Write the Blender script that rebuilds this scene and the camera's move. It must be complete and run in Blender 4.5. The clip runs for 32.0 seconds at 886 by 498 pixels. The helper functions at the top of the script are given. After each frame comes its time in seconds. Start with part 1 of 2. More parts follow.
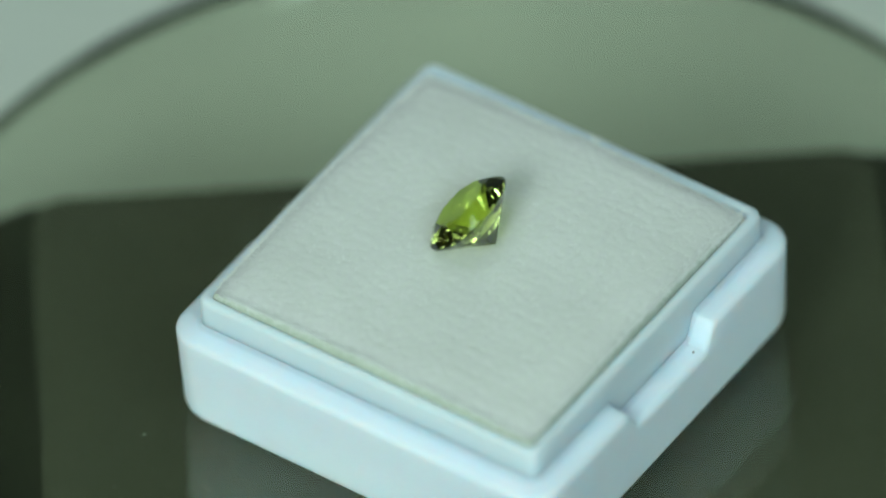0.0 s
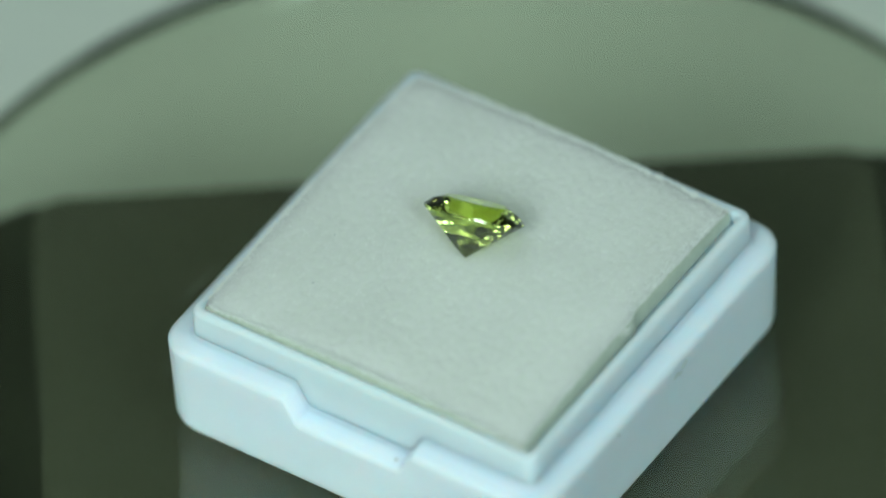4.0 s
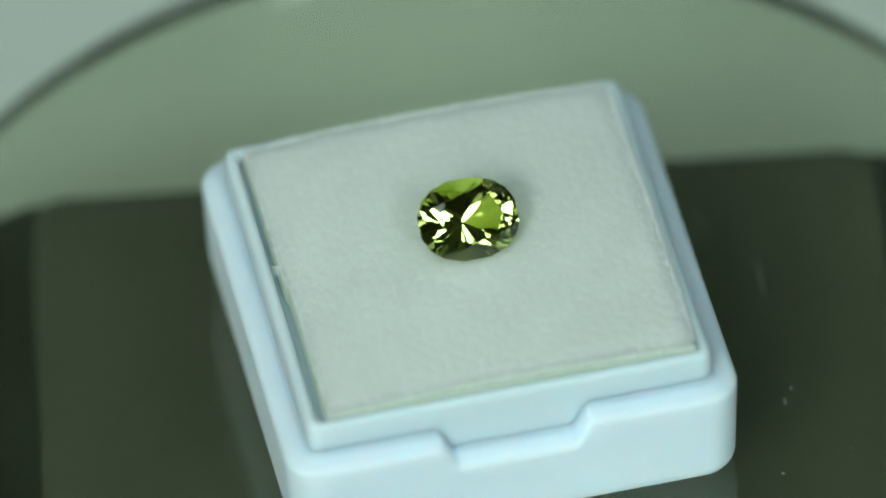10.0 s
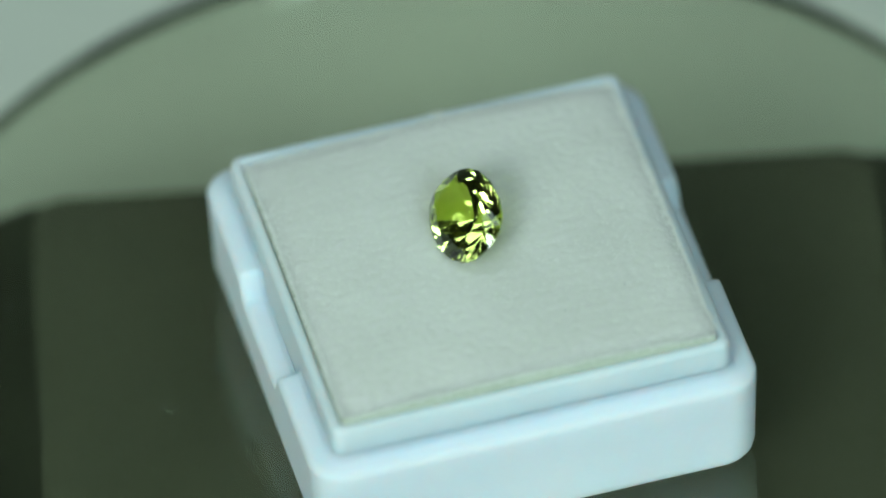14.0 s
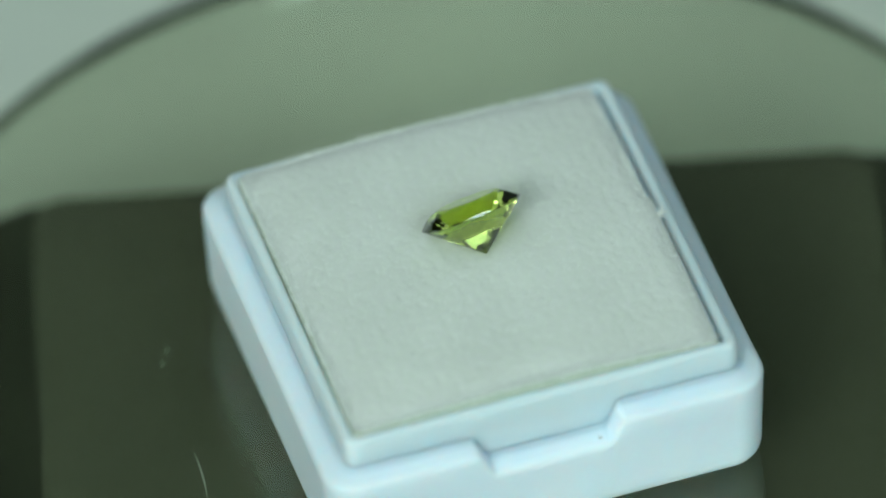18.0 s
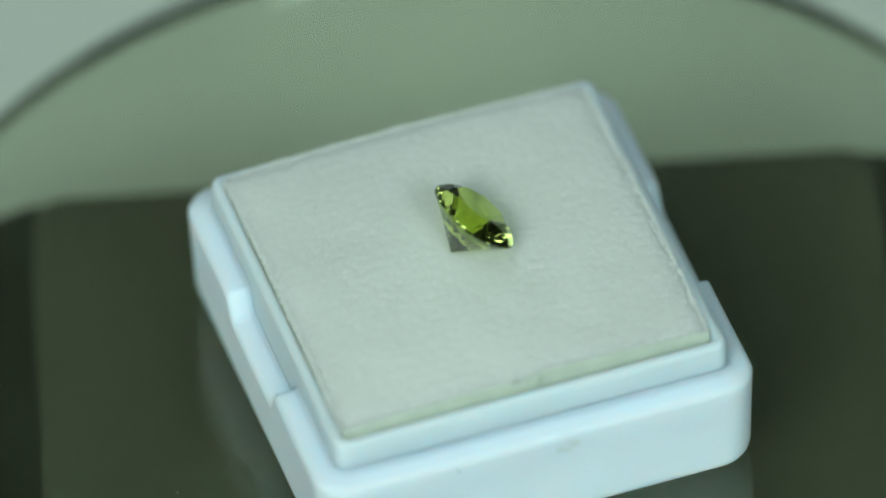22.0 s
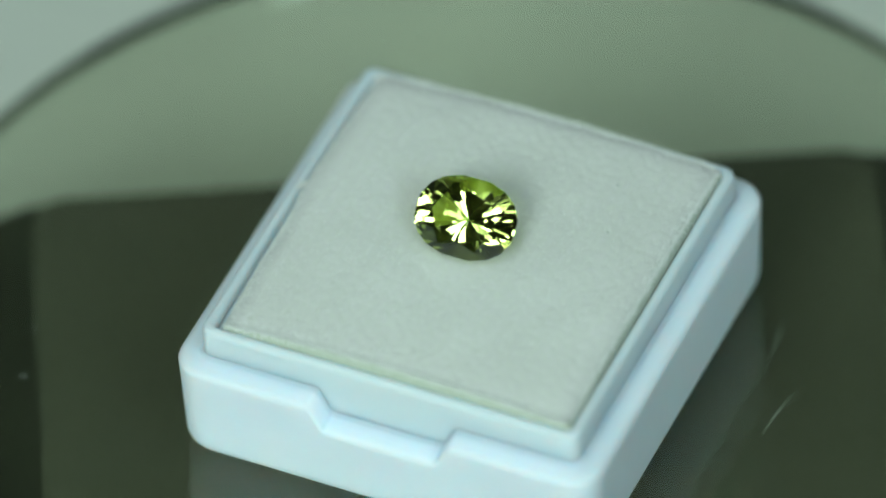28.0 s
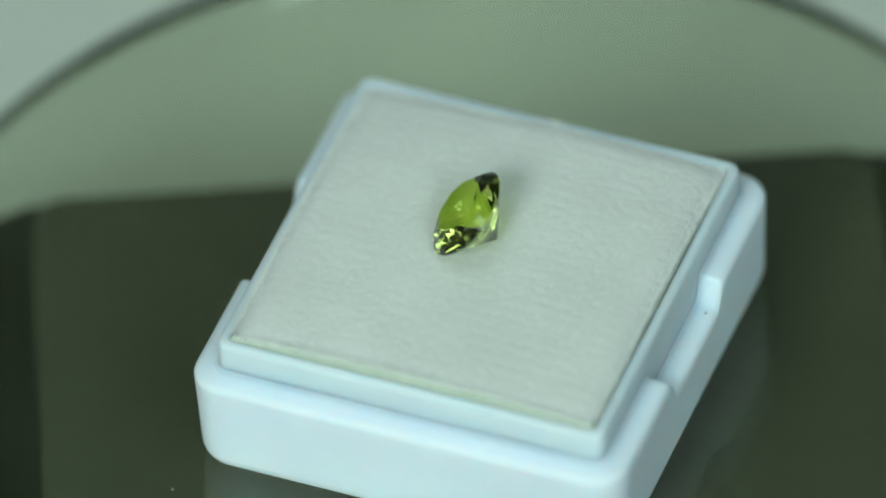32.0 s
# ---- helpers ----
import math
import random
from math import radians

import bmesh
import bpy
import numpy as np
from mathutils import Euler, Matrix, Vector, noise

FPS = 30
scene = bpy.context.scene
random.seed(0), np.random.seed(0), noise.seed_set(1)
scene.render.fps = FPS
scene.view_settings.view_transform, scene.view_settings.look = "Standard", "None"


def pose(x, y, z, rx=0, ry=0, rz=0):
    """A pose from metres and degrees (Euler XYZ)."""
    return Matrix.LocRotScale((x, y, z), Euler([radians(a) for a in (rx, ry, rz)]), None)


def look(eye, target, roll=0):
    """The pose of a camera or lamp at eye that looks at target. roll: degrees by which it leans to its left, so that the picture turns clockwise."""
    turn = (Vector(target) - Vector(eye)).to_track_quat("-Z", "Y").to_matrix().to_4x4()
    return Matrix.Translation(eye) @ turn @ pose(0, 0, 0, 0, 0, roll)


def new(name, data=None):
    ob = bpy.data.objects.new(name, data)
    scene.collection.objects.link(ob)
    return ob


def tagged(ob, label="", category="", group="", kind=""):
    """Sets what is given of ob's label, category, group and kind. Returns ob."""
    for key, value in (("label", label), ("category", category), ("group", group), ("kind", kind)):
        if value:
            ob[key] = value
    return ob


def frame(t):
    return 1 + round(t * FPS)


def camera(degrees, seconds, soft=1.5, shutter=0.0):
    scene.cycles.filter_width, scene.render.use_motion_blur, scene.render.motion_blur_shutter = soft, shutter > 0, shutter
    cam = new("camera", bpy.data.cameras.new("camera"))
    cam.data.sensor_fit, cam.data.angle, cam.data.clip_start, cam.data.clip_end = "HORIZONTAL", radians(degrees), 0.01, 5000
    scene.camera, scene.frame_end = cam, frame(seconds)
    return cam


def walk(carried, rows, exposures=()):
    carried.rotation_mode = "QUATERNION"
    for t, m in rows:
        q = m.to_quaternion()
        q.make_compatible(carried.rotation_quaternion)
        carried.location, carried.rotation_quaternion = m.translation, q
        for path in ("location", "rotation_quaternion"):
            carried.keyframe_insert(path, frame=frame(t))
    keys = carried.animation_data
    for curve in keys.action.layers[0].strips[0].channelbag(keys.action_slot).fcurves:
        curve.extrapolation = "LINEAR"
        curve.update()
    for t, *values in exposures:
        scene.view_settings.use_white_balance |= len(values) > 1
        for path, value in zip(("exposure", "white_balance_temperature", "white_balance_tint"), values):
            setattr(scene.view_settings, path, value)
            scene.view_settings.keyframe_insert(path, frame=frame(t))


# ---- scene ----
# The camera stands still on a stand, with a long lens, and looks down on the platter.
Z0 = 0.034          # top of the glass platter above the desk
LIFT = Z0 + 0.0104  # level of the box's inner rim
cam = camera(4.870, 32.0, soft=2.0)
cam.data.dof.use_dof = True
cam.data.dof.focus_distance = 0.6985
cam.data.dof.aperture_fstop = 12.0
EYE = pose(-0.0018986, -0.4970774, 0.4928635 + LIFT, 90 - 44.705, 0, 0) @ pose(0, 0, 0, 0, 0, -2.979)
walk(cam, [(0.0, EYE), (32.0, EYE)], exposures=[(0.0, -0.19, 5680, -17), (32.0, -0.19, 5680, -17)])

# ---- light ----
world = bpy.data.worlds.new("world")
scene.world = world
world.use_nodes = True
world.node_tree.nodes["Background"].inputs[0].default_value = (0.9, 0.95, 1.0, 1)
world.node_tree.nodes["Background"].inputs[1].default_value = 0.01


def area_lamp(name, eye, target, size, watts, colour):
    lamp = bpy.data.lights.new(name, "AREA")
    lamp.shape, lamp.size, lamp.energy, lamp.color = "SQUARE", size, watts, colour
    ob = new(name, lamp)
    ob.matrix_world = look(eye, target)
    return ob


area_lamp("lamp_front_left", (-0.29, -0.685, 0.61), (0, 0, 0.03), 0.28, 6.0, (1.0, 0.975, 0.93))
area_lamp("lamp_front_right", (0.29, -0.68, 0.64), (0, 0, 0.03), 0.28, 3.1, (0.92, 0.97, 1.0))
area_lamp("lamp_ceiling", (-0.30, -0.1, 1.40), (0, 0, 0.0), 0.70, 4.3, (1.0, 0.985, 0.975))


# ---- materials ----
def material(name):
    mat = bpy.data.materials.new(name)
    mat.use_nodes = True
    return mat, mat.node_tree.nodes, mat.node_tree.links, mat.node_tree.nodes["Principled BSDF"]


def noise_tex(nodes, links, scale, detail=3.0, rough=0.55, coord="Object"):
    tc = nodes.new("ShaderNodeTexCoord")
    nt = nodes.new("ShaderNodeTexNoise")
    nt.inputs["Scale"].default_value, nt.inputs["Detail"].default_value, nt.inputs["Roughness"].default_value = scale, detail, rough
    links.new(tc.outputs[coord], nt.inputs["Vector"])
    return nt


def ramp(nodes, links, src, c0, c1, p0=0.3, p1=0.7):
    r = nodes.new("ShaderNodeValToRGB")
    r.color_ramp.elements[0].position, r.color_ramp.elements[1].position = p0, p1
    r.color_ramp.elements[0].color, r.color_ramp.elements[1].color = (*c0, 1), (*c1, 1)
    links.new(src, r.inputs[0])
    return r


def bump(nodes, links, src, bsdf, strength, dist):
    b = nodes.new("ShaderNodeBump")
    b.inputs["Strength"].default_value, b.inputs["Distance"].default_value = strength, dist
    links.new(src, b.inputs["Height"])
    links.new(b.outputs[0], bsdf.inputs["Normal"])
    return b


def plain(name, c0, c1, scale, rough, bump_d=0.0, spec=0.5):
    mat, nodes, links, bsdf = material(name)
    nt = noise_tex(nodes, links, scale, 5)
    r = ramp(nodes, links, nt.outputs[0], c0, c1)
    links.new(r.outputs[0], bsdf.inputs["Base Color"])
    bsdf.inputs["Roughness"].default_value = rough
    bsdf.inputs["Specular IOR Level"].default_value = spec
    if bump_d:
        fine = noise_tex(nodes, links, scale * 12, 3)
        bump(nodes, links, fine.outputs[0], bsdf, 0.4, bump_d)
    return mat


def plastic_material():
    mat, nodes, links, bsdf = material("pale_blue_plastic")
    cloud = noise_tex(nodes, links, 160, 4)
    r = ramp(nodes, links, cloud.outputs[0], (0.722, 0.785, 0.89), (0.752, 0.815, 0.92))
    links.new(r.outputs[0], bsdf.inputs["Base Color"])
    rough = noise_tex(nodes, links, 900, 3)
    m = nodes.new("ShaderNodeMapRange")
    m.inputs["To Min"].default_value, m.inputs["To Max"].default_value = 0.50, 0.60
    links.new(rough.outputs[0], m.inputs["Value"])
    links.new(m.outputs[0], bsdf.inputs["Roughness"])
    bsdf.inputs["Specular IOR Level"].default_value = 0.3
    # milky: light goes a little way in
    bsdf.inputs["Subsurface Weight"].default_value = 1.0
    bsdf.inputs["Subsurface Radius"].default_value = (1.35, 1.0, 0.9)
    bsdf.inputs["Subsurface Scale"].default_value = 0.0022
    return mat


def foam_material():
    mat, nodes, links, bsdf = material("white_fleece")
    tc = nodes.new("ShaderNodeTexCoord")
    # ribs run along the pad's y axis, about 0.55 mm apart, broken up by noise
    wob = noise_tex(nodes, links, 420, 3)
    sep = nodes.new("ShaderNodeSeparateXYZ")
    links.new(tc.outputs["Object"], sep.inputs[0])
    mul = nodes.new("ShaderNodeMath"); mul.operation = "MULTIPLY_ADD"
    links.new(wob.outputs[0], mul.inputs[0])
    mul.inputs[1].default_value = 0.0009
    links.new(sep.outputs["X"], mul.inputs[2])
    sc = nodes.new("ShaderNodeMath"); sc.operation = "MULTIPLY"
    sc.inputs[1].default_value = 2 * math.pi / 0.00100
    links.new(mul.outputs[0], sc.inputs[0])
    sn = nodes.new("ShaderNodeMath"); sn.operation = "SINE"
    links.new(sc.outputs[0], sn.inputs[0])
    grain = noise_tex(nodes, links, 4500, 4, 0.7)
    tuft = noise_tex(nodes, links, 1100, 3, 0.6)
    h1 = nodes.new("ShaderNodeMath"); h1.operation = "MULTIPLY_ADD"
    links.new(sn.outputs[0], h1.inputs[0]); h1.inputs[1].default_value = 0.06
    links.new(grain.outputs[0], h1.inputs[2])
    h2 = nodes.new("ShaderNodeMath"); h2.operation = "MULTIPLY_ADD"
    links.new(tuft.outputs[0], h2.inputs[0]); h2.inputs[1].default_value = 0.9
    links.new(h1.outputs[0], h2.inputs[2])
    cloud = noise_tex(nodes, links, 140, 4)
    fleck = noise_tex(nodes, links, 2600, 3, 0.6)
    mixed = nodes.new("ShaderNodeMath"); mixed.operation = "MULTIPLY_ADD"
    links.new(fleck.outputs[0], mixed.inputs[0]); mixed.inputs[1].default_value = 0.5
    links.new(cloud.outputs[0], mixed.inputs[2])
    ribbed = nodes.new("ShaderNodeMath"); ribbed.operation = "MULTIPLY_ADD"
    links.new(sn.outputs[0], ribbed.inputs[0]); ribbed.inputs[1].default_value = 0.02
    links.new(mixed.outputs[0], ribbed.inputs[2])
    r = ramp(nodes, links, ribbed.outputs[0], (0.64, 0.65, 0.605), (0.74, 0.75, 0.705), 0.40, 1.10)
    links.new(r.outputs[0], bsdf.inputs["Base Color"])
    bsdf.inputs["Roughness"].default_value = 0.95
    bsdf.inputs["Specular IOR Level"].default_value = 0.1
    bsdf.inputs["Sheen Weight"].default_value = 0.25
    bsdf.inputs["Subsurface Weight"].default_value = 1.0
    bsdf.inputs["Subsurface Radius"].default_value = (1.0, 1.05, 0.95)
    bsdf.inputs["Subsurface Scale"].default_value = 0.0028
    bump(nodes, links, h2.outputs[0], bsdf, 0.13, 0.00007)
    return mat


def gem_material():
    mat, nodes, links, bsdf = material("green_gem")
    bsdf.inputs["Base Color"].default_value = (0.87, 1.0, 0.25, 1)
    bsdf.inputs["Roughness"].default_value = 0.0
    bsdf.inputs["IOR"].default_value = 1.67
    bsdf.inputs["Transmission Weight"].default_value = 0.995
    return mat


def glass_material():
    mat, nodes, links, bsdf = material("clear_glass")
    bsdf.inputs["Base Color"].default_value = (0.735, 0.777, 0.642, 1)
    bsdf.inputs["Roughness"].default_value = 0.0
    bsdf.inputs["IOR"].default_value = 1.5
    bsdf.inputs["Transmission Weight"].default_value = 1.0
    return mat


PLASTIC = plastic_material()
FOAM = foam_material()
FIBRE = plain("white_fibre", (0.82, 0.835, 0.80), (0.90, 0.91, 0.88), 900, 0.9, 0.0, 0.1)
CORE = plain("yellowish_foam", (0.53, 0.575, 0.47), (0.60, 0.64, 0.53), 700, 0.95, 0.00006, 0.1)
GEM = gem_material()
GLASS = glass_material()
BASE = plain("dark_base_plastic", (0.014, 0.015, 0.010), (0.019, 0.020, 0.014), 120, 0.35, 0.00002)
PANEL = plain("dark_glossy_panel", (0.046, 0.047, 0.035), (0.055, 0.056, 0.042), 60, 0.07)
DESK = plain("pale_desk_laminate", (0.555, 0.58, 0.515), (0.60, 0.625, 0.56), 12, 0.5)
# unseen north wall, kept lighter so that the platter mirrors some brightness
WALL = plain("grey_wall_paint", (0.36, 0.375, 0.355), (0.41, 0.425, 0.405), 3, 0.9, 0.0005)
# unlit room put into the colour: near-black, for dark facets in the gem
DIM = plain("dark_unlit_room", (0.024, 0.025, 0.024), (0.032, 0.034, 0.032), 3, 0.9, 0.0005)
FLOOR = plain("dull_floor", (0.09, 0.08, 0.07), (0.12, 0.105, 0.09), 5, 0.6)
DUST = plain("pale_dust", (0.16, 0.17, 0.145), (0.24, 0.25, 0.215), 2000, 0.8)
SPECK = plain("grey_speck", (0.26, 0.29, 0.29), (0.34, 0.37, 0.36), 2000, 0.7)
STAIN = plain("grey_stain", (0.62, 0.68, 0.72), (0.67, 0.73, 0.78), 2000, 0.7)


# ---- mesh helpers ----
def mesh_object(name, bm, mat, parent=None, label="", smooth=False, matrix=None):
    me = bpy.data.meshes.new(name)
    bm.normal_update()
    bm.to_mesh(me)
    bm.free()
    me.materials.append(mat)
    for p in me.polygons:
        p.use_smooth = smooth
    ob = new(name, me)
    if parent is not None:
        ob.parent = parent
    if matrix is not None:
        ob.matrix_local = matrix
    if label:
        ob["label"] = label
    return ob


def part(name, bm, mat, parent, label="", smooth=False, matrix=None):
    return mesh_object(name, bm, mat, parent, label, smooth, matrix)


def box_bm(x0, x1, y0, y1, z0, z1, bevel=0.0, seg=2):
    bm = bmesh.new()
    bmesh.ops.create_cube(bm, size=1)
    for v in bm.verts:
        v.co = Vector((x0 + (v.co.x + 0.5) * (x1 - x0), y0 + (v.co.y + 0.5) * (y1 - y0), z0 + (v.co.z + 0.5) * (z1 - z0)))
    if bevel:
        bmesh.ops.bevel(bm, geom=bm.edges[:], offset=bevel, segments=seg, profile=0.5, affect="EDGES")
    return bm


def square_ring(half, radius, per_side=130, per_corner=10):
    """Points round a square with rounded corners: x, y, the side's number (-1 in a corner) and the place along the side."""
    pts = []
    for k in range(4):
        c, s = [(1, 0), (0, 1), (-1, 0), (0, -1)][k]
        flat = half - radius
        for i in range(per_side):
            u = -flat + 2 * flat * i / (per_side - 1)
            x, y = u, -half
            pts.append((c * x - s * y, s * x + c * y, k, u))
        for i in range(1, per_corner):
            a = -math.pi / 2 + math.pi / 2 * i / per_corner
            x, y = flat + radius * math.cos(a), -flat + radius * math.sin(a)
            pts.append((c * x - s * y, s * x + c * y, -1, 0.0))
    return pts


def loft(rings, cap_first=False, cap_last=False):
    bm = bmesh.new()
    rows = [[bm.verts.new(p) for p in ring] for ring in rings]
    n = len(rows[0])
    for a, b in zip(rows, rows[1:]):
        for i in range(n):
            j = (i + 1) % n
            bm.faces.new((a[i], a[j], b[j], b[i]))
    if cap_first:
        bm.faces.new(list(reversed(rows[0])))
    if cap_last:
        bm.faces.new(rows[-1])
    return bm


def smoothstep(a, b, x):
    t = min(1.0, max(0.0, (x - a) / (b - a)))
    return t * t * (3 - 2 * t)


MM = 0.001

# ---- the room ----
tagged(mesh_object("floor", box_bm(-1.8, 1.8, -1.8, 1.8, -0.80, -0.75), FLOOR), "dull brown floor under the desk", "floor", kind="structure")
# added surround, out of view: ceiling and three walls darkened for the gem's reflections
tagged(mesh_object("ceiling", box_bm(-1.8, 1.8, -1.8, 1.8, 1.75, 1.80), DIM), "unseen ceiling, near-black to stand for an unlit room", "ceiling", kind="structure")
tagged(mesh_object("wall_north", box_bm(-1.8, 1.8, 1.7, 1.8, -0.75, 1.75), WALL), "plain grey wall behind the desk", "wall", kind="structure")
tagged(mesh_object("wall_south", box_bm(-1.8, 1.8, -1.8, -1.7, -0.75, 1.75), DIM), "unseen wall, near-black to stand for an unlit room", "wall", kind="structure")
tagged(mesh_object("wall_west", box_bm(-1.8, -1.7, -1.7, 1.7, -0.75, 1.75), DIM), "unseen wall, near-black to stand for an unlit room", "wall", kind="structure")
tagged(mesh_object("wall_east", box_bm(1.7, 1.8, -1.7, 1.7, -0.75, 1.75), DIM), "unseen wall, near-black to stand for an unlit room", "wall", kind="structure")

desk = tagged(new("desk"), "pale grey laminate desk carrying the turntable", "desk")
desk.location = (0, 0.25, -0.75)
part("desktop", box_bm(-0.7, 0.7, -0.45, 0.45, 0.725, 0.75, 0.003), DESK, desk)
for sx in (-1, 1):
    for sy in (-1, 1):
        part("leg", box_bm(sx * 0.65 - 0.025, sx * 0.65 + 0.025, sy * 0.4 - 0.025, sy * 0.4 + 0.025, 0, 0.725, 0.002), BASE, desk)


# ---- the turntable: a dark base on the desk, a glass platter that turns on it ----
def turntable_base():
    base = tagged(new("turntable_base"), "dark glossy plastic turntable base standing on the desk", "turntable")
    top = Z0 - 6.6 * MM
    # body with sloped shoulders on both sides
    prof = [(-44, 0), (-44, 1000 * top - 7), (-30.4, 1000 * top - 0.4), (29.4, 1000 * top - 0.4), (43, 1000 * top - 7), (43, 0)]
    bm = bmesh.new()
    front = [bm.verts.new((x * MM, -36 * MM, z * MM)) for x, z in prof]
    back = [bm.verts.new((x * MM, 24.0 * MM, z * MM)) for x, z in prof]
    n = len(prof)
    for i in range(n):
        j = (i + 1) % n
        bm.faces.new((front[i], front[j], back[j], back[i]))
    bm.faces.new(list(reversed(front)))
    bm.faces.new(back)
    bmesh.ops.recalc_face_normals(bm, faces=bm.faces[:])
    bmesh.ops.bevel(bm, geom=bm.edges[:], offset=0.8 * MM, segments=3, profile=0.5, affect="EDGES")
    part("body", bm, BASE, base)
    panel = box_bm(-30 * MM, 28.9 * MM, -35 * MM, 23.6 * MM, top - 0.5 * MM, top)
    bmesh.ops.bevel(panel, geom=[e for e in panel.edges if abs(e.verts[0].co.z - e.verts[1].co.z) > 0.1 * MM], offset=2.4 * MM, segments=8, profile=0.5, affect="EDGES")
    part("top_panel", panel, PANEL, base, "glossy dark top panel")
    bm = bmesh.new()
    bmesh.ops.create_cone(bm, cap_ends=True, segments=48, radius1=7 * MM, radius2=6 * MM, depth=3.4 * MM)
    part("spindle", bm, BASE, base, "", True, Matrix.Translation((0, 0, top + 1.7 * MM)))
    base.matrix_world = pose(0, 0.35 * MM, 0, 0, 0, 0.9)
    return base


turntable_base()


def glass_platter():
    R, T, C, N = 42.3, 3.2, 0.25, 256
    def ring(r, z):
        return [(r * MM * math.cos(2 * math.pi * i / N), r * MM * math.sin(2 * math.pi * i / N), z * MM) for i in range(N)]
    bm = loft([ring(R - C, -T), ring(R, -T + C), ring(R, -C), ring(R - C, 0)], True, True)
    bmesh.ops.recalc_face_normals(bm, faces=bm.faces[:])
    ob = mesh_object("glass_platter", bm, GLASS)
    ob.visible_shadow = False
    tagged(ob, "round clear greenish glass platter with a polished edge", "platter")
    return ob


platter = glass_platter()


# ---- the gem box ----
def notch(k, u):
    """How far the ledge is cut down at the place u along the side k, for the fingers."""
    if k in (0, 2):
        return 1.85 * (1 - smoothstep(3.95, 5.2, abs(u)))
    return 0.0


def gem_box():
    box = tagged(new("gem_box"), "pale blue white plastic gem box base without its lid", "box")
    # outer tray: bottom, rounded foot, drafted wall, rounded rim, ledge; levels in mm above the box's foot
    F = 10.4
    levels = [(13.4, 1.3, 0.0, 0), (14.28, 1.8, 0.07, 0), (14.70, 2.1, 0.26, 0), (15.00, 2.25, 0.55, 0), (15.19, 2.3, 0.92, 0), (15.28, 2.3, 1.4, 0),
              (15.33, 2.3, 3.2, 0), (15.38, 2.3, 5.2, 0), (15.44, 2.3, F - 2.95, 1), (15.45, 2.3, F - 2.68, 1), (15.38, 2.25, F - 2.48, 1), (15.17, 2.1, F - 2.34, 1),
              (14.9, 1.9, F - 2.3, 1), (14.2, 1.3, F - 2.3, 1), (13.95, 1.1, F - 2.22, 1), (13.81, 0.95, F - 2.0, 1), (13.6, 0.8, F - 2.0, 1)]
    rings = []
    for half, rad, z, cut in levels:
        ring = []
        for x, y, k, u in square_ring(half, rad):
            ring.append((x * MM, y * MM, (z - (notch(k, u) if cut else 0)) * MM))
        rings.append(ring)
    bm = loft(rings, cap_first=True)
    part("tray", bm, PLASTIC, box, "", True)
    # collar that the lid fits over
    levels = [(13.80, 0.85, F - 4.6), (13.77, 0.85, F - 0.3), (13.72, 0.82, F + 0.06), (13.56, 0.75, F + 0.22), (13.34, 0.62, F + 0.26), (13.13, 0.5, F + 0.18), (13.02, 0.42, F - 0.02),
              (12.98, 0.4, F - 0.4), (12.95, 0.4, F - 4.0)]
    rings = [[(x * MM, y * MM, z * MM) for x, y, k, u in square_ring(h, r)] for h, r, z in levels]
    part("collar", loft(rings), PLASTIC, box, "", True)
    # step added inside the collar: a shallow floor that brightens the gap round the pad
    levels = [(13.0, 0.4, F - 4.0), (13.0, 0.4, F - 0.62), (12.6, 0.35, F - 0.70), (12.1, 0.3, F - 0.78), (12.05, 0.3, F - 4.0)]
    rings = [[(x * MM, y * MM, z * MM) for x, y, k, u in square_ring(h, r, 12, 6)] for h, r, z in levels]
    part("gap_brightener_step", loft(rings), PLASTIC, box, "", True)
    # inner floor under the pad
    part("inner_floor", box_bm(-12.96 * MM, 12.96 * MM, -12.96 * MM, 12.96 * MM, 7.4 * MM, 8.1 * MM), PLASTIC, box)
    # a dark speck in one finger notch; a dark speck and a scuff on one side wall
    bm = bmesh.new()
    bmesh.ops.create_icosphere(bm, subdivisions=2, radius=0.09 * MM)
    part("speck", bm, SPECK, box, "dark speck", True, Matrix.Translation((3.5 * MM, -14.75 * MM, (F - 4.1) * MM)))
    bm = bmesh.new()
    bmesh.ops.create_icosphere(bm, subdivisions=2, radius=0.11 * MM)
    part("speck", bm, SPECK, box, "grey speck", True, Matrix.Translation((15.445 * MM, -5.95 * MM, 7.3 * MM)) @ Matrix.Diagonal((0.3, 1, 1, 1)))
    for dy, dz, s in ((1.2, 6.7, 0.4), (2.2, 7.0, 0.45), (1.7, 6.5, 0.25)):
        bm = bmesh.new()
        bmesh.ops.create_icosphere(bm, subdivisions=2, radius=s * MM)
        part("scuff", bm, STAIN, box, "grey scuff", True, Matrix.Translation((15.425 * MM, dy * MM, dz * MM)) @ Matrix.Diagonal((0.06, 1, 0.7, 1)))
    return box


gem_case = gem_box()


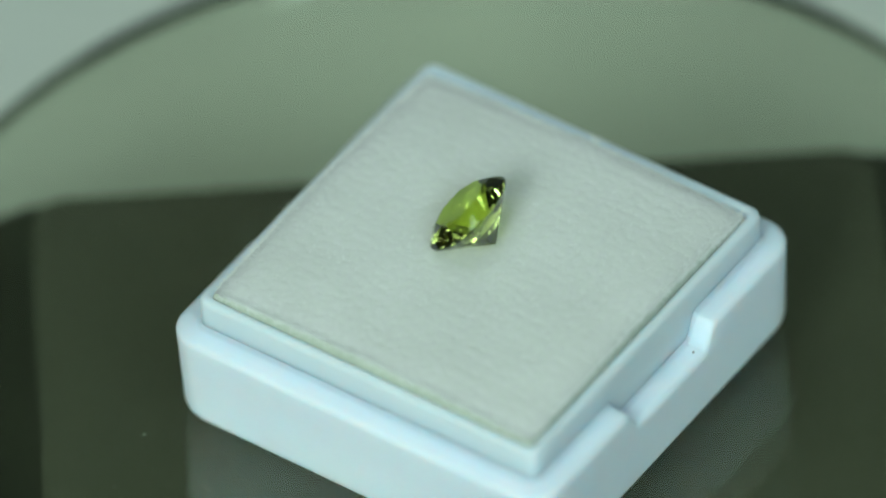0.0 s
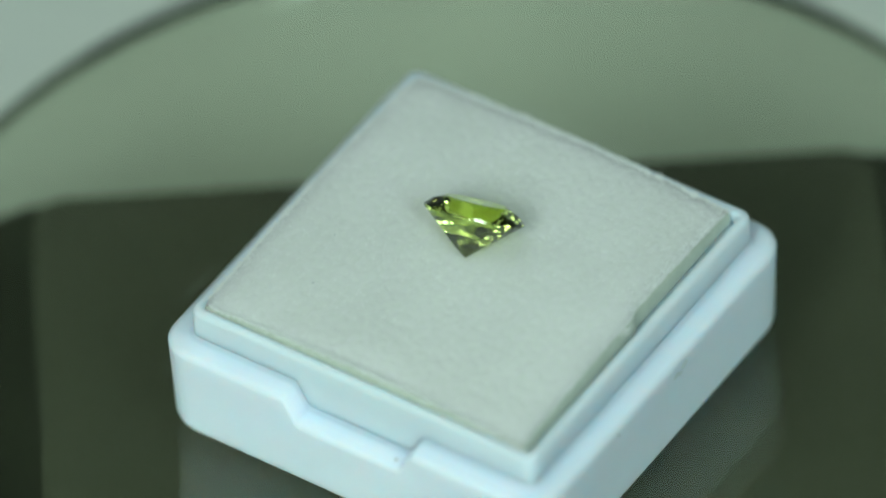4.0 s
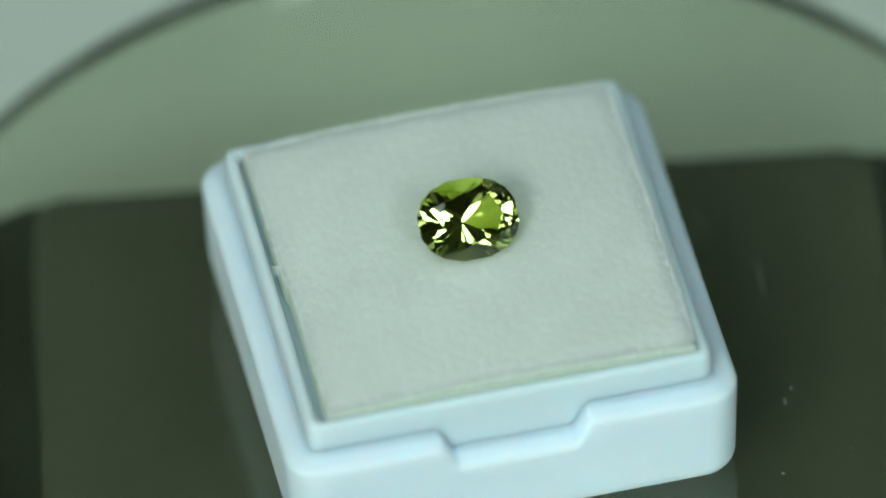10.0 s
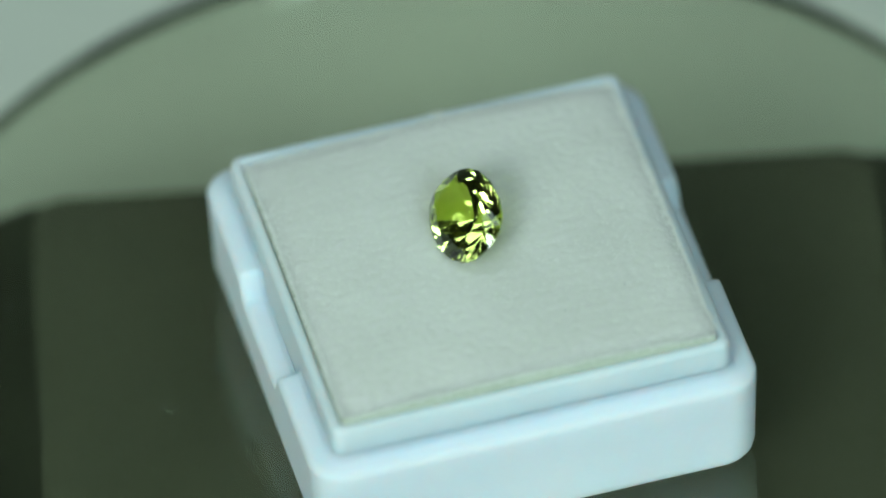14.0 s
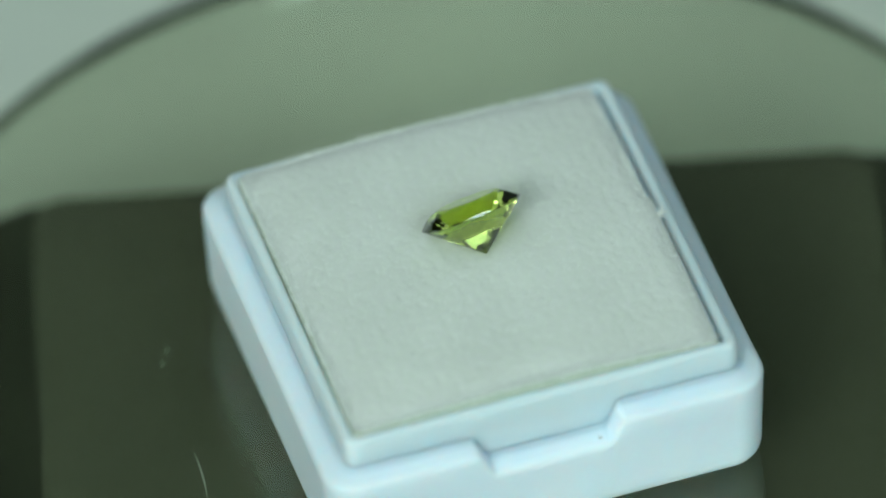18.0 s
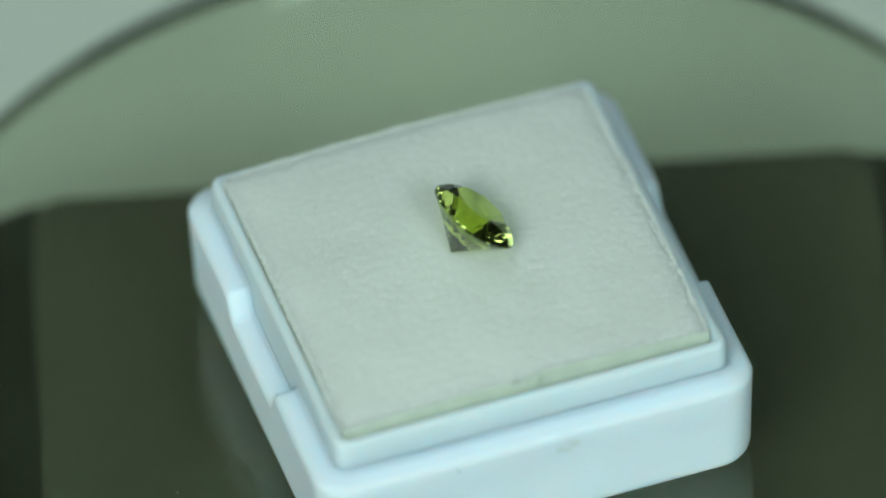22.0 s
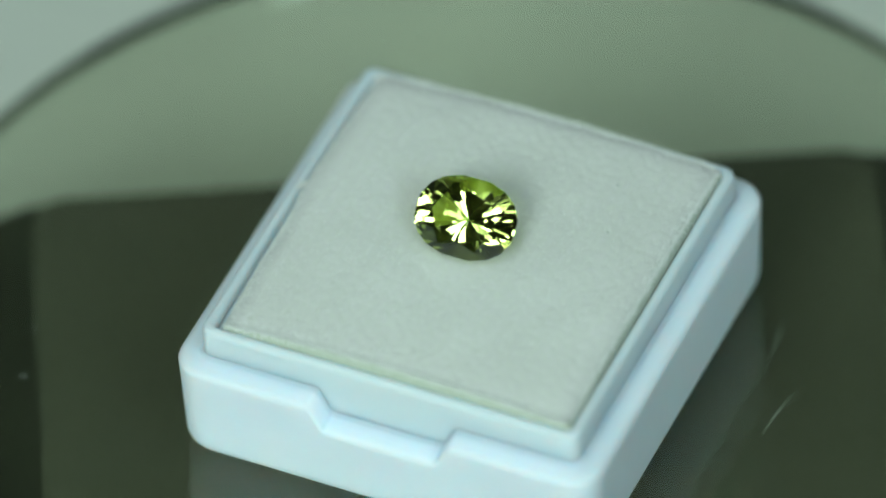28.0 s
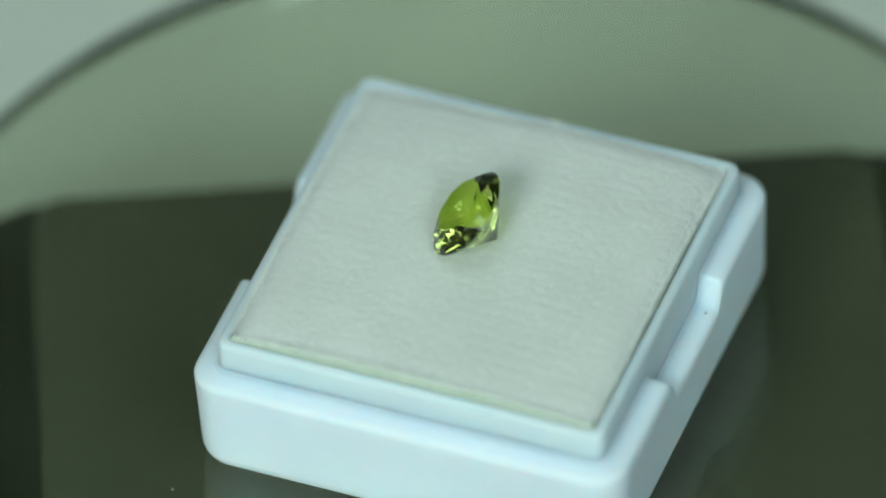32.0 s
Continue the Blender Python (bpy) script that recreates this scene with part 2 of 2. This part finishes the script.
# ---- the gem's cut and its lie on the pad (mm, in the box) ----
def gem_facets():
    """Outward normals and distances of the facets of an oval brilliant 7.3 x 5.6 mm."""
    rows = []
    g = 0.02

    def bow(az):
        """The girdle is an oval with full shoulders: its reach towards az, over that of a plain oval."""
        c, q = abs(math.cos(math.radians(az))), abs(math.sin(math.radians(az)))
        return (c ** 1.78 + q ** 1.78) ** (1 / 1.78)

    for i in range(16):
        rows.append((22.5 * i, 90, 0.985 * bow(22.5 * i), 0))
    rows.append((0, 0.0001, 0, 0.295))
    for i in range(8):
        rows.append((45 * i, 36.5, 0.995 * bow(45 * i), g))
        rows.append((45 * i + 22.5, 22, 0.59, 0.295))
    for i in range(16):
        az = 22.5 * i
        rows.append((az + 11.25, 42.5, 0.988 * bow(az + 11.25), g))
        rows.append((az, -42.77, 0.99 * bow(az), -g))
        rows.append((az + 11.25, -42.96, 0.99 * bow(az + 11.25), -g))
        rows.append((az + 5.6, -44.39, 0.987 * bow(az + 5.6), -g))
        rows.append((az + 16.9, -44.39, 0.987 * bow(az + 16.9), -g))
    made = []
    rng = random.Random(18)
    for az, slope, r0, z0 in rows:
        # a hand-cut stone: no facet sits quite true
        if 5 < abs(slope) < 80:
            az, slope, r0 = az + rng.uniform(-1.3, 1.3), slope + rng.uniform(-0.87, 0.87), r0 * rng.uniform(0.996, 1.004)
        a, s = math.radians(az), math.radians(abs(slope))
        nrm = Vector((math.cos(a) * math.sin(s), math.sin(a) * math.sin(s), math.copysign(math.cos(s), slope)))
        dist = nrm.dot(Vector((math.cos(a) * r0, math.sin(a) * r0, z0)))
        nrm = Vector((nrm.x / 3.51, nrm.y / 2.78, nrm.z / 3.17))
        made.append((nrm.normalized(), dist / nrm.length))
    return made


FACETS = gem_facets()
GEM_LONG = Vector((0.9913, 0.0921, 0.0945)).normalized()
GEM_UP = Vector((-0.1315, 0.6282, 0.7669))
GEM_UP = (GEM_UP - GEM_LONG * GEM_UP.dot(GEM_LONG)).normalized()
GEM_LIE = Matrix((GEM_LONG, GEM_UP.cross(GEM_LONG), GEM_UP)).transposed()
GEM_AT = Vector((-0.181, 0.728, 3.833))
LIE_FACETS = [(GEM_LIE @ nrm, dist + (GEM_LIE @ nrm).dot(GEM_AT)) for nrm, dist in FACETS]


def gem_underside(x, y):
    """Level of the gem's underside above a place on the pad; 99 beside the gem."""
    low, high = -99.0, 99.0
    for nrm, dist in LIE_FACETS:
        rest = dist - nrm.x * x - nrm.y * y
        if nrm.z < -1e-6:
            low = max(low, rest / nrm.z)
        elif nrm.z > 1e-6:
            high = min(high, rest / nrm.z)
        elif rest < 0:
            return 99.0
    return low if low < high else 99.0


# ---- the fleece pad in the box ----
PADX0, PADX1, PADY0, PADY1 = -12.84, 12.44, -12.96, 12.84


def pad_edge(x, y):
    """Level of the pad's border above the collar's inner rim: it sags towards the four corners."""
    return 1.05 - 0.42 * (x / 13) ** 2 * (y / 13) ** 2 - 0.16 * smoothstep(4.0, 12.0, x)


def pad_side(y):
    """How far the cut on the pad's x side steps in past the middle."""
    return 0.04 - 0.20 * smoothstep(0.6, 1.2, y)


def pad_height(x, y):
    """Top of the pad above the collar's inner rim, mm."""
    dome = max(0.0, (1 - (x / 13) ** 2) * (1 - (y / 13) ** 2))
    h = pad_edge(x, y) + 0.55 * dome ** 0.6 + 0.22 * math.exp(-((x + 0.4) ** 2 / 10 + (y - 2.6) ** 2 / 4))
    dx, dy = min(x - PADX0, PADX1 - x), min(y - PADY0, PADY1 - y)
    r = 1.7 + 0.4 * noise.noise((x * 0.5, y * 0.5, 31))
    d = min(1.0, math.hypot(max(0.0, r - dx), max(0.0, r - dy)) / r)
    h -= 0.17 * d ** 2.8
    if x * x + y * y < 30:
        h = min(h, gem_underside(x, y) - 0.03)
    return h


def fleece_pad():
    """A pressed foam block with a thin fleece face, which overhangs it a little."""
    n = 280
    ob = tagged(new("fleece_pad"), "white ribbed fleece pad on yellowish foam filling the gem box", "pad")
    bm = bmesh.new()
    grid = []
    for j in range(n + 1):
        row = []
        for i in range(n + 1):
            # finer towards the edges
            a, b = -math.cos(math.pi * i / n), -math.cos(math.pi * j / n)
            a, b = 0.6 * a + 0.4 * (2 * i / n - 1), 0.6 * b + 0.4 * (2 * j / n - 1)
            x = (PADX0 + PADX1) / 2 + a * (PADX1 - PADX0) / 2
            y = (PADY0 + PADY1) / 2 + b * (PADY1 - PADY0) / 2
            q = noise.noise((x * 0.4, y * 0.4, 0)) * 0.06 + noise.noise((x * 2.0, y * 1.7, 3)) * 0.06 + noise.noise((x * 6, y * 5.5, 7)) * 0.022
            rib = math.sin(2 * math.pi * x / 1.0 + 1.3 * noise.noise((x * 0.5, y * 0.35, 41)))
            q += 0.015 * rib * max(0.0, 0.5 + noise.noise((x * 1.9, y * 1.6, 43)))
            z = pad_height(x, y) + q
            if x * x + y * y < 30:
                z = min(z, gem_underside(x, y) - 0.02)
            x += pad_side(y) * smoothstep(8.0, 12.3, x)
            inset = 0.06 + 0.05 * noise.noise((x * 1.1 + 9, y * 1.1, 1)) + 0.08 * noise.noise((x * 5.0, y * 5.0, 5))
            if i in (0, n) or j in (0, n):
                z += 0.12 * noise.noise((x * 4, y * 4, 21)) - 0.05
            x += inset if i == 0 else -inset if i == n else 0
            y += inset if j == 0 else -inset if j == n else 0
            row.append(bm.verts.new((x * MM, y * MM, z * MM)))
        grid.append(row)
    for j in range(n):
        for i in range(n):
            bm.faces.new((grid[j][i], grid[j][i + 1], grid[j + 1][i + 1], grid[j + 1][i]))
    rim = grid[0][:-1] + [r[-1] for r in grid[:-1]] + list(reversed(grid[-1]))[:-1] + [r[0] for r in reversed(grid)][:-1]
    low = [bm.verts.new((v.co.x * 0.999, v.co.y * 0.999, v.co.z - (0.16 + 0.12 * noise.noise(v.co * 4500)) * MM)) for v in rim]
    for i in range(len(rim)):
        j = (i + 1) % len(rim)
        bm.faces.new((rim[i], low[i], low[j], rim[j]))
    bmesh.ops.recalc_face_normals(bm, faces=bm.faces[:])
    part("fleece_face", bm, FOAM, ob, "white ribbed fleece", True)
    for sx, sy in ((-8.52, -3.76), (-7.29, -8.22)):
        bm = bmesh.new()
        bmesh.ops.create_icosphere(bm, subdivisions=1, radius=0.06 * MM)
        part("speck", bm, SPECK, ob, "tiny dark speck", True, Matrix.Translation((sx * MM, sy * MM, (pad_height(sx, sy) + 0.04) * MM)))
    # foam core: its sides show under the fleece along the near edges
    bm = bmesh.new()
    ring = []
    m = 160
    for k in range(4):
        for i in range(m):
            u = -1 + 2 * i / m
            px, py = [(u, -1), (1, u), (-u, 1), (-1, -u)][k]
            x, y = 12.93 * px, 12.93 * py
            x += (pad_side(y) - 0.40) * smoothstep(8.0, 12.3, x)
            e = 0.02 * noise.noise((x * 1.5, y * 1.5, 11))
            ring.append((x * (1 - e / 13), y * (1 - e / 13), pad_edge(x, y) + 0.06 * noise.noise((x * 2.5, y * 2.5, 13))))
    rings = [[(x * MM * f, y * MM * f, zz(z) * MM) for x, y, z in ring] for f, zz in ((1.0, lambda z: -2.2), (1.0, lambda z: -0.2), (0.998, lambda z: z - 0.6), (0.994, lambda z: z - 0.38), (0.987, lambda z: z - 0.25), (0.972, lambda z: z - 0.24), (0.9, lambda z: z - 0.4))]
    bm = loft(rings, True, True)
    bmesh.ops.recalc_face_normals(bm, faces=bm.faces[:])
    part("foam_core", bm, CORE, ob, "yellowish foam core", True)
    # loose fibres: thin bent slivers that stand out of the fleece
    rng = random.Random(5)
    bm = bmesh.new()
    def fibre(x, y, length, width, lean, a=None, rise=1.0):
        z = pad_height(x, y)
        if a is None:
            a = rng.uniform(0, 2 * math.pi)
        p = Vector((x, y, z - 0.05))
        d = Vector((math.cos(a) * lean, math.sin(a) * lean, rise)).normalized()
        side = Vector((-math.sin(a), math.cos(a), 0)) * width
        prev = None
        for k in range(4):
            w = side * (1 - k / 3.2)
            q = (bm.verts.new((p - w) * MM), bm.verts.new((p + w) * MM))
            if prev:
                bm.faces.new((prev[0], prev[1], q[1], q[0]))
            prev = q
            p = p + d * (length / 3)
            d = (d + Vector((rng.uniform(-.5, .5), rng.uniform(-.5, .5), -0.25))).normalized()
    for i in range(26000):
        x, y = rng.uniform(PADX0 + 0.1, PADX1 - 0.1), rng.uniform(PADY0 + 0.1, PADY1 - 0.1)
        if x * x / 20 + (y - 0.9) ** 2 / 11 < 1:
            continue
        fibre(x, y, rng.uniform(0.12, 0.40), 0.013, rng.uniform(0.8, 4.0))
    for i in range(8000):
        s, u = rng.randrange(4), rng.uniform(-12.5, 12.3)
        e = rng.uniform(0.02, 0.5)
        x, y = [(u, PADY0 + e), (PADX1 + pad_side(u) - e, u), (u, PADY1 - e), (PADX0 + e, u)][s]
        fibre(x, y, rng.uniform(0.12, 0.45), 0.016, rng.uniform(0.4, 2.5))
    # tufts of lint caught on the edges
    for x, y, a in ((12.45, -0.9, 0), (12.45, -0.7, 0), (9.4, -12.6, -90), (8.9, -12.6, -90), (-8.3, 12.6, 90), (12.3, -12.5, -45), (-4.0, 12.6, 90)):
        for k in range(14):
            fibre(x + rng.uniform(-0.25, 0.25), y + rng.uniform(-0.15, 0.15), rng.uniform(0.4, 1.1), rng.uniform(0.015, 0.035), 1.0, math.radians(a) + rng.uniform(-0.9, 0.9), rng.uniform(-0.1, 0.7))
    # fibres that hang over the cut edge
    for i in range(12000):
        s, u = rng.randrange(4), rng.uniform(-12.5, 12.3)
        e = rng.uniform(0.08, 0.25)
        x, y = [(u, PADY0 + e), (PADX1 + pad_side(u) - e, u), (u, PADY1 - e), (PADX0 + e, u)][s]
        fibre(x, y, (0.45 if s == 1 else 1.0) * rng.uniform(0.2, 0.9) * rng.uniform(0.3, 1.0), rng.uniform(0.012, 0.03), 1.0, math.radians((-90, 0, 90, 180)[s]) + rng.uniform(-1.0, 1.0), rng.uniform(-0.8, 0.8))
    tagged(part("loose_fuzz", bm, FIBRE, ob, "fine loose white fibres"), kind="stuff")
    return ob


pad = fleece_pad()


# ---- the gem: an oval brilliant, cut facet by facet out of a block ----
def gemstone():
    bm = bmesh.new()
    bmesh.ops.create_cube(bm, size=16)
    for nrm, dist in FACETS:
        out = bmesh.ops.bisect_plane(bm, geom=bm.verts[:] + bm.edges[:] + bm.faces[:], dist=1e-6, plane_co=nrm * dist, plane_no=nrm, clear_outer=True)
        edges = [e for e in out["geom_cut"] if isinstance(e, bmesh.types.BMEdge)]
        if len(edges) > 2:
            bmesh.ops.edgeloop_fill(bm, edges=edges)
    bmesh.ops.recalc_face_normals(bm, faces=bm.faces[:])
    for v in bm.verts:
        v.co *= MM
    ob = mesh_object("gemstone", bm, GEM)
    return tagged(ob, "yellow-green oval faceted gemstone lying tilted on the fleece pad", "gemstone")


gem = gemstone()


# ---- dust, a hair and scratches on the platter ----
def platter_marks():
    rng = random.Random(3)

    def streak(name, pts, width, label):
        """A thin raised line along places on the platter, mm."""
        bm = bmesh.new()
        prev = None
        for k, (x, y) in enumerate(pts):
            ax, ay = pts[max(0, k - 1)]
            bx, by = pts[min(len(pts) - 1, k + 1)]
            n = math.hypot(bx - ax, by - ay)
            w = width * math.sin(math.pi * (k + 0.4) / (len(pts) - 0.2))
            sx, sy = -(by - ay) / n * w, (bx - ax) / n * w
            q = [bm.verts.new(((x + s * sx) * MM, (y + s * sy) * MM, z * MM)) for s, z in ((-1, 0.0), (-0.6, 0.02), (0.6, 0.02), (1, 0.0))]
            if prev:
                for i in range(4):
                    bm.faces.new((prev[i], prev[(i + 1) % 4], q[(i + 1) % 4], q[i]))
            prev = q
        bmesh.ops.recalc_face_normals(bm, faces=bm.faces[:])
        part(name, bm, DUST, platter, label)

    streak("scratch", [(-20.5 - 0.45 * (k / 11) ** 2, -1.2 - 4.5 * k / 11) for k in range(12)], 0.05, "curved pale scratch")
    streak("scratch", [(-18.2 + 0.05 * k, -7.6 - 0.42 * k) for k in range(11)], 0.035, "faint pale scratch")
    streak("scratch", [(-19.3 - 0.03 * k, 9.1 - 0.17 * k) for k in range(6)], 0.06, "short pale scratch")
    streak("scratch", [(-20.0 - 0.04 * k, 7.9 - 0.16 * k) for k in range(5)], 0.05, "short pale scratch")
    streak("hair", [(2.8 + 0.9 * math.cos(a), 20.9 + 0.45 * math.sin(a)) for a in [math.radians(30 + 27 * k) for k in range(10)]], 0.018, "tiny curled hair")
    spots = [(28.2, 12.5, 0.22), (29.5, 8.2, 0.2), (15.0, 29.1, 0.16), (-17.6, 15.2, 0.12), (4.1, -22.7, 0.09), (-17.5, 7.5, 0.1), (-22.6, 14.0, 0.08), (20.4, -9.0, 0.07),
             (-9.5, -24.8, 0.06), (24.0, 2.5, 0.06), (-3.0, 25.5, 0.06), (11.5, -21.0, 0.05), (-25.0, -3.0, 0.06), (18.0, 18.5, 0.05)]
    for x, y, size in spots:
        bm = bmesh.new()
        bmesh.ops.create_icosphere(bm, subdivisions=1, radius=size * MM)
        for v in bm.verts:
            v.co *= rng.uniform(0.6, 1.3)
        part("dust_speck", bm, DUST, platter, "", True, Matrix.Translation((x * MM, y * MM, 0.02 * MM)) @ Matrix.Diagonal((1, rng.uniform(0.4, 1), 0.2, 1)))


platter_marks()


# ---- what turns ----
def turn(t):
    """The platter's angle in degrees; it turns clockwise, once in 16.3 s, a little unevenly."""
    a = -0.3851 * t
    return math.degrees(0.9123 + a - 0.0090 * math.sin(a) + 0.0140 * math.cos(a))


def motions():
    times = [i * 0.25 for i in range(129)]
    off = Matrix.Translation((0.341 * MM, -0.488 * MM, 0))
    tilt = pose(0, 0, 0, math.degrees(-0.0037), 0, 0)
    inbox = Matrix.Translation((0, 0, LIFT)) @ off @ tilt
    at_foot = inbox @ Matrix.Translation((0, 0, -10.4 * MM))
    stone = GEM_LIE.to_4x4()
    stone.translation = GEM_AT * MM
    for ob, local in ((platter, Matrix.Translation((0, 0, Z0))), (gem_case, at_foot), (pad, inbox), (gem, inbox @ stone)):
        walk(ob, [(t, pose(0, 0, 0, 0, 0, turn(t)) @ local) for t in times])


motions()
